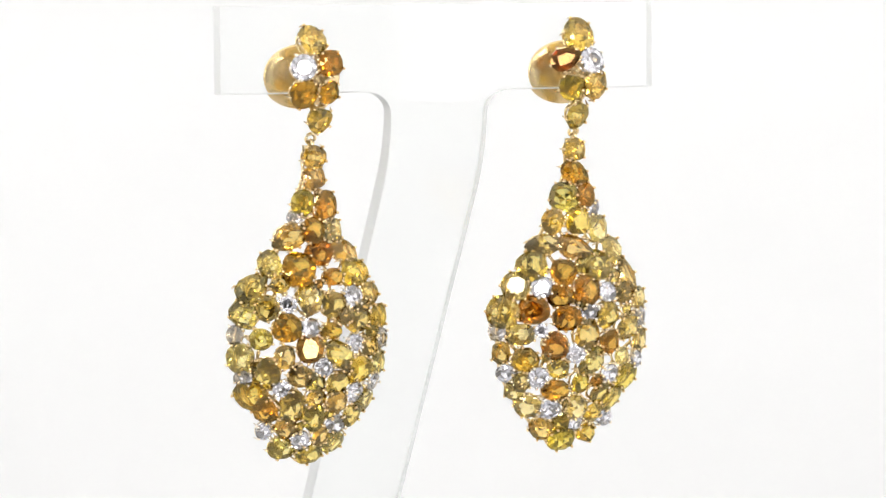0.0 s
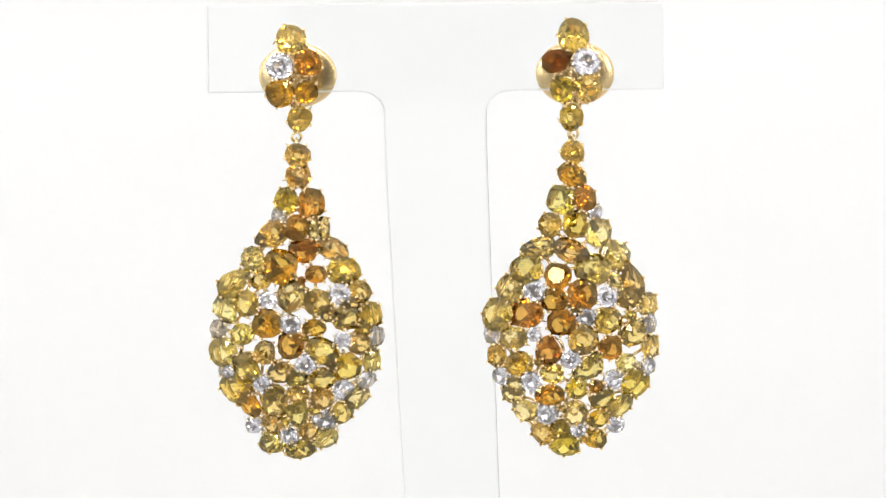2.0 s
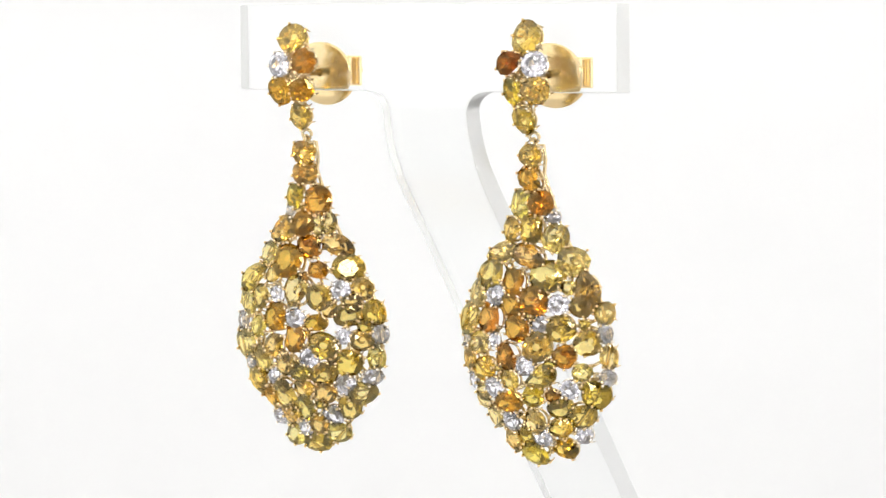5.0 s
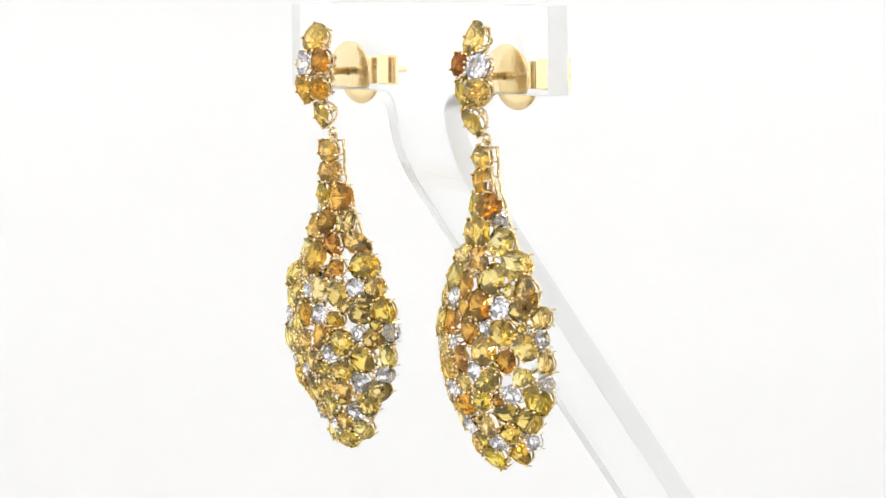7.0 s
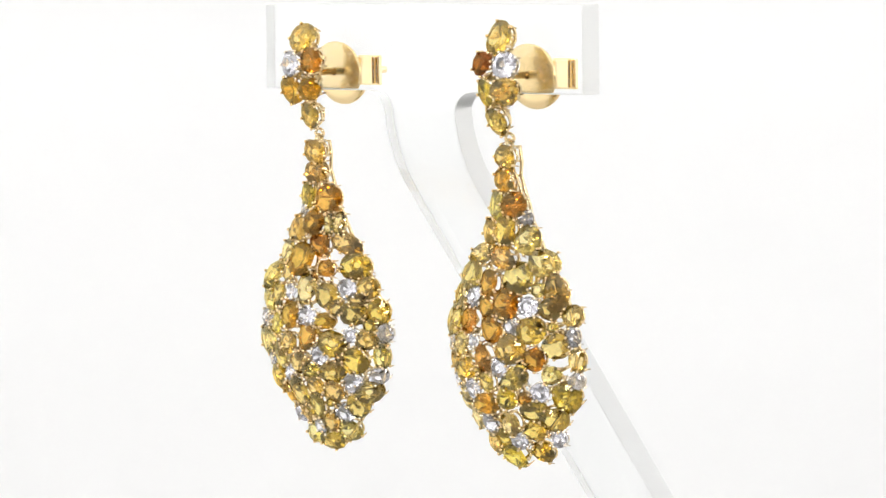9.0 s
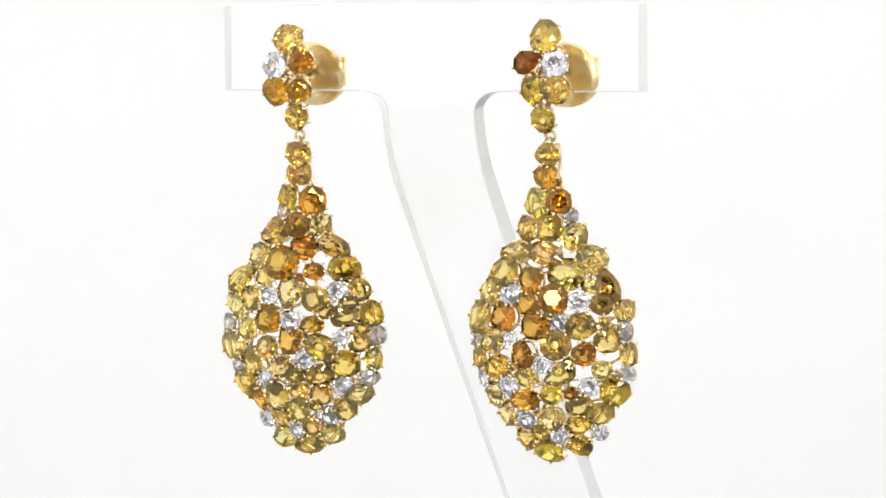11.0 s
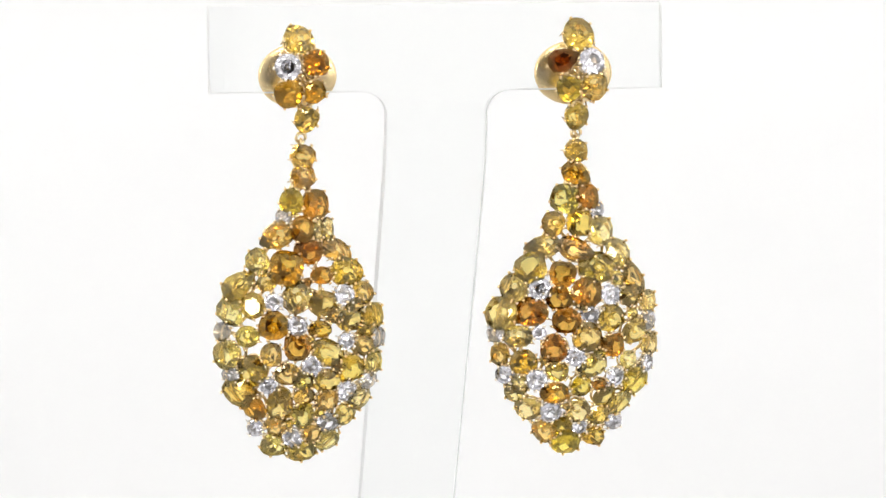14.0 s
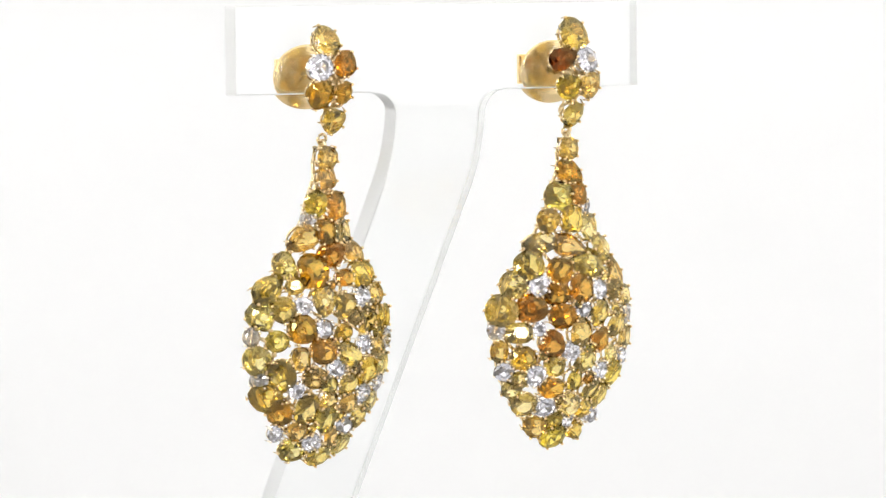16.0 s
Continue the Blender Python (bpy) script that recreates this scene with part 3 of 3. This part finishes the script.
def second_drop(d):
    d.gem(-0.09, 2.34, 2.91, 2.75, AMBER, OVAL, 0)
    d.gem(-0.11, 5.48, 3.52, 3.06, ORANGE, PEAR, -30)
    d.gem(-1.68, 8.84, 3.52, 3.52, OLIVE, CUSHION, 0)
    d.gem(1.49, 8.58, 2.75, 3.06, BROWN, OVAL, 0)
    d.gem(2.81, 10.55, 1.84, 2.14, WHITE, OVAL, 0)
    d.gem(-3.31, 12.20, 2.75, 3.21, AMBER, OVAL, 0)
    d.gem(0.20, 12.07, 3.06, 3.52, YELLOW, CUSHION, 0)
    d.gem(3.39, 13.31, 2.91, 3.52, PALE, OVAL, 0)
    d.gem(-4.80, 15.25, 4.28, 2.91, PALE, PEAR, 185)
    d.gem(-0.23, 15.72, 4.43, 3.06, AMBER, PEAR, -20)
    d.gem(5.72, 16.31, 3.22, 3.53, PALE, OVAL, 0)
    d.gem(-6.44, 18.14, 3.82, 3.67, AMBER, OVAL, 0)
    d.gem(-2.20, 19.04, 3.20, 3.20, BROWN, OVAL, 0)
    d.gem(2.52, 18.23, 4.43, 3.67, OLIVE, OVAL, 0)
    d.gem(7.77, 19.88, 3.68, 3.37, AMBER, PEAR, 110)
    d.gem(-8.69, 20.81, 3.52, 3.52, PALE, OVAL, 0)
    d.gem(-5.28, 21.01, 2.75, 2.75, WHITE, OVAL, 0)
    d.gem(1.16, 21.54, 3.66, 3.66, BROWN, OVAL, 0)
    d.gem(4.42, 21.95, 2.60, 2.45, WHITE, OVAL, 0)
    d.gem(5.63, 19.78, 1.99, 1.68, PALE, OVAL, 0)
    d.gem(7.26, 22.23, 2.76, 2.76, AMBER, OVAL, 0)
    d.gem(9.89, 23.14, 2.30, 2.92, PALE, OVAL, 0)
    d.gem(-2.70, 22.32, 3.36, 2.90, BROWN, OVAL, 0)
    d.gem(-10.55, 24.36, 3.67, 4.13, OLIVE, OVAL, 0)
    d.gem(-6.53, 24.15, 3.82, 3.51, BROWN, OVAL, 0)
    d.gem(-1.73, 25.40, 3.66, 3.20, BROWN, OVAL, 0)
    d.gem(1.60, 24.70, 2.59, 2.29, WHITE, OVAL, 0)
    d.gem(4.56, 25.26, 3.36, 3.36, AMBER, OVAL, 0)
    d.gem(10.03, 25.84, 1.84, 2.61, WHITE, OVAL, 0)
    d.gem(-11.33, 27.00, 1.99, 2.60, WHITE, OVAL, 0)
    d.gem(-8.30, 27.48, 3.51, 2.75, PALE, CUSHION, 0)
    d.gem(-5.48, 27.00, 1.68, 1.83, WHITE, OVAL, 0)
    d.gem(-3.51, 29.08, 3.36, 3.81, BROWN, PEAR, 90)
    d.gem(1.27, 27.78, 3.51, 3.97, AMBER, OVAL, -20)
    d.gem(4.86, 28.99, 2.91, 2.91, BROWN, OVAL, 0)
    d.gem(7.87, 27.20, 3.22, 3.06, OLIVE, OVAL, 0)
    d.gem(10.20, 28.98, 2.15, 3.07, PALE, OVAL, 0)
    d.gem(-0.53, 30.28, 2.75, 2.59, WHITE, OVAL, 0)
    d.gem(-10.74, 30.01, 2.30, 2.91, AMBER, CUSHION, 0)
    d.gem(-7.56, 31.02, 3.67, 3.21, YELLOW, OVAL, 0)
    d.gem(1.71, 31.81, 3.97, 3.05, OLIVE, PEAR, 205)
    d.gem(-3.07, 32.33, 2.90, 2.44, OLIVE, OVAL, 0)
    d.gem(-10.07, 32.89, 2.30, 2.30, WHITE, OVAL, 0)
    d.gem(-5.82, 33.50, 2.75, 2.75, WHITE, OVAL, 0)
    d.gem(5.18, 33.47, 2.30, 2.45, WHITE, OVAL, 0)
    d.gem(8.08, 34.16, 3.53, 3.69, YELLOW, OVAL, 0)
    d.gem(9.90, 31.82, 1.69, 2.15, WHITE, OVAL, 0)
    d.gem(6.99, 31.05, 2.30, 2.30, PALE, OVAL, 0)
    d.gem(-8.03, 34.01, 2.45, 2.60, PALE, OVAL, 0)
    d.gem(-3.38, 35.30, 3.82, 2.60, ORANGE, OVAL, 0)
    d.gem(0.32, 34.34, 2.60, 2.90, YELLOW, OVAL, 0)
    d.gem(2.89, 34.29, 1.84, 1.68, BROWN, OVAL, 0)
    d.gem(3.63, 36.02, 2.91, 2.60, AMBER, OVAL, 0)
    d.gem(5.83, 37.10, 3.38, 2.92, AMBER, OVAL, 0)
    d.gem(-3.89, 38.11, 2.91, 2.75, WHITE, OVAL, 0)
    d.gem(-6.86, 37.52, 3.22, 2.91, PALE, OVAL, 0)
    d.gem(-0.04, 37.85, 3.21, 3.06, PALE, OVAL, 0)
    d.gem(2.99, 38.76, 2.92, 2.46, YELLOW, OVAL, 0)
    d.gem(5.33, 39.76, 2.31, 2.31, WHITE, OVAL, 0)
    d.gem(-4.61, 40.75, 2.92, 3.07, AMBER, OVAL, 0)
    d.gem(-2.09, 40.08, 2.61, 2.61, YELLOW, OVAL, 0)
    d.gem(0.25, 40.32, 2.15, 2.15, WHITE, OVAL, 0)
    d.gem(2.45, 41.67, 3.23, 2.62, YELLOW, OVAL, -20)
    d.gem(-1.50, 42.48, 3.69, 3.07, YELLOW, OVAL, 0)
    d.gem(-8.77, 35.40, 2.45, 2.30, PALE, OVAL, 0)
    d.gem(2.89, 30.07, 1.53, 1.37, YELLOW, OVAL, 0)
    d.gem(0.44, 23.52, 1.07, 1.07, AMBER, OVAL, 0)
    d.gem(7.64, 24.63, 1.38, 1.38, AMBER, OVAL, 0)
    d.gem(-4.82, 30.77, 1.22, 1.22, AMBER, OVAL, 0)
    d.gem(-1.75, 37.24, 1.07, 1.07, AMBER, OVAL, 0)


def second_stud(s):
    s.gem(0.17, -13.45, 3.81, 3.97, OLIVE, OVAL, 0)
    s.gem(-1.99, -10.12, 3.66, 3.20, DARK, PEAR, 20)
    s.gem(1.90, -9.85, 3.20, 3.20, WHITE, OVAL, 0)
    s.gem(-1.26, -6.22, 3.05, 3.05, YELLOW, OVAL, 0)
    s.gem(2.18, -6.34, 3.51, 3.36, OLIVE, OVAL, 0)
    s.gem(-0.14, -2.32, 2.90, 3.20, AMBER, OVAL, 0)


FIRST = Vector((-16.5, -4.06, -24.3)) * MM + Vector((0, 0, EYE_Z))
SECOND = Vector((21.08, -3.29, -24.14)) * MM + Vector((0, 0, EYE_Z))
stand = display_stand()
earring_a = earring(first_drop, first_stud, 0.14, 0.6, 3.3, (-0.15, 8.6, 4.68, 14.3, 3.3),
                    "gold drop earring with amber, brown and white stones on acrylic bar")
earring_b = earring(second_drop, second_stud, 0.095, -1.6, 2.9, (0.1, 8.4, 4.8, 13.7, 2.1),
                    "gold drop earring with yellow, olive and white stones on acrylic bar")


def motions():
    """The display and both earrings turn about one upright axis, swing back once, and turn the other way."""
    times = [0.5 * k for k in range(15)] + [7.3, 7.45, 7.55, 7.65, 7.8] + [8.0 + 0.5 * k for k in range(17)]
    for thing, place in ((stand, pose(0.00035, -0.0003, 0, 0, 0, 1.5)), (earring_a, Matrix.Translation(FIRST)), (earring_b, Matrix.Translation(SECOND))):
        walk(thing, [(t, pose(0, 0, 0, 0, 0, turn(t)) @ place) for t in times])


motions()
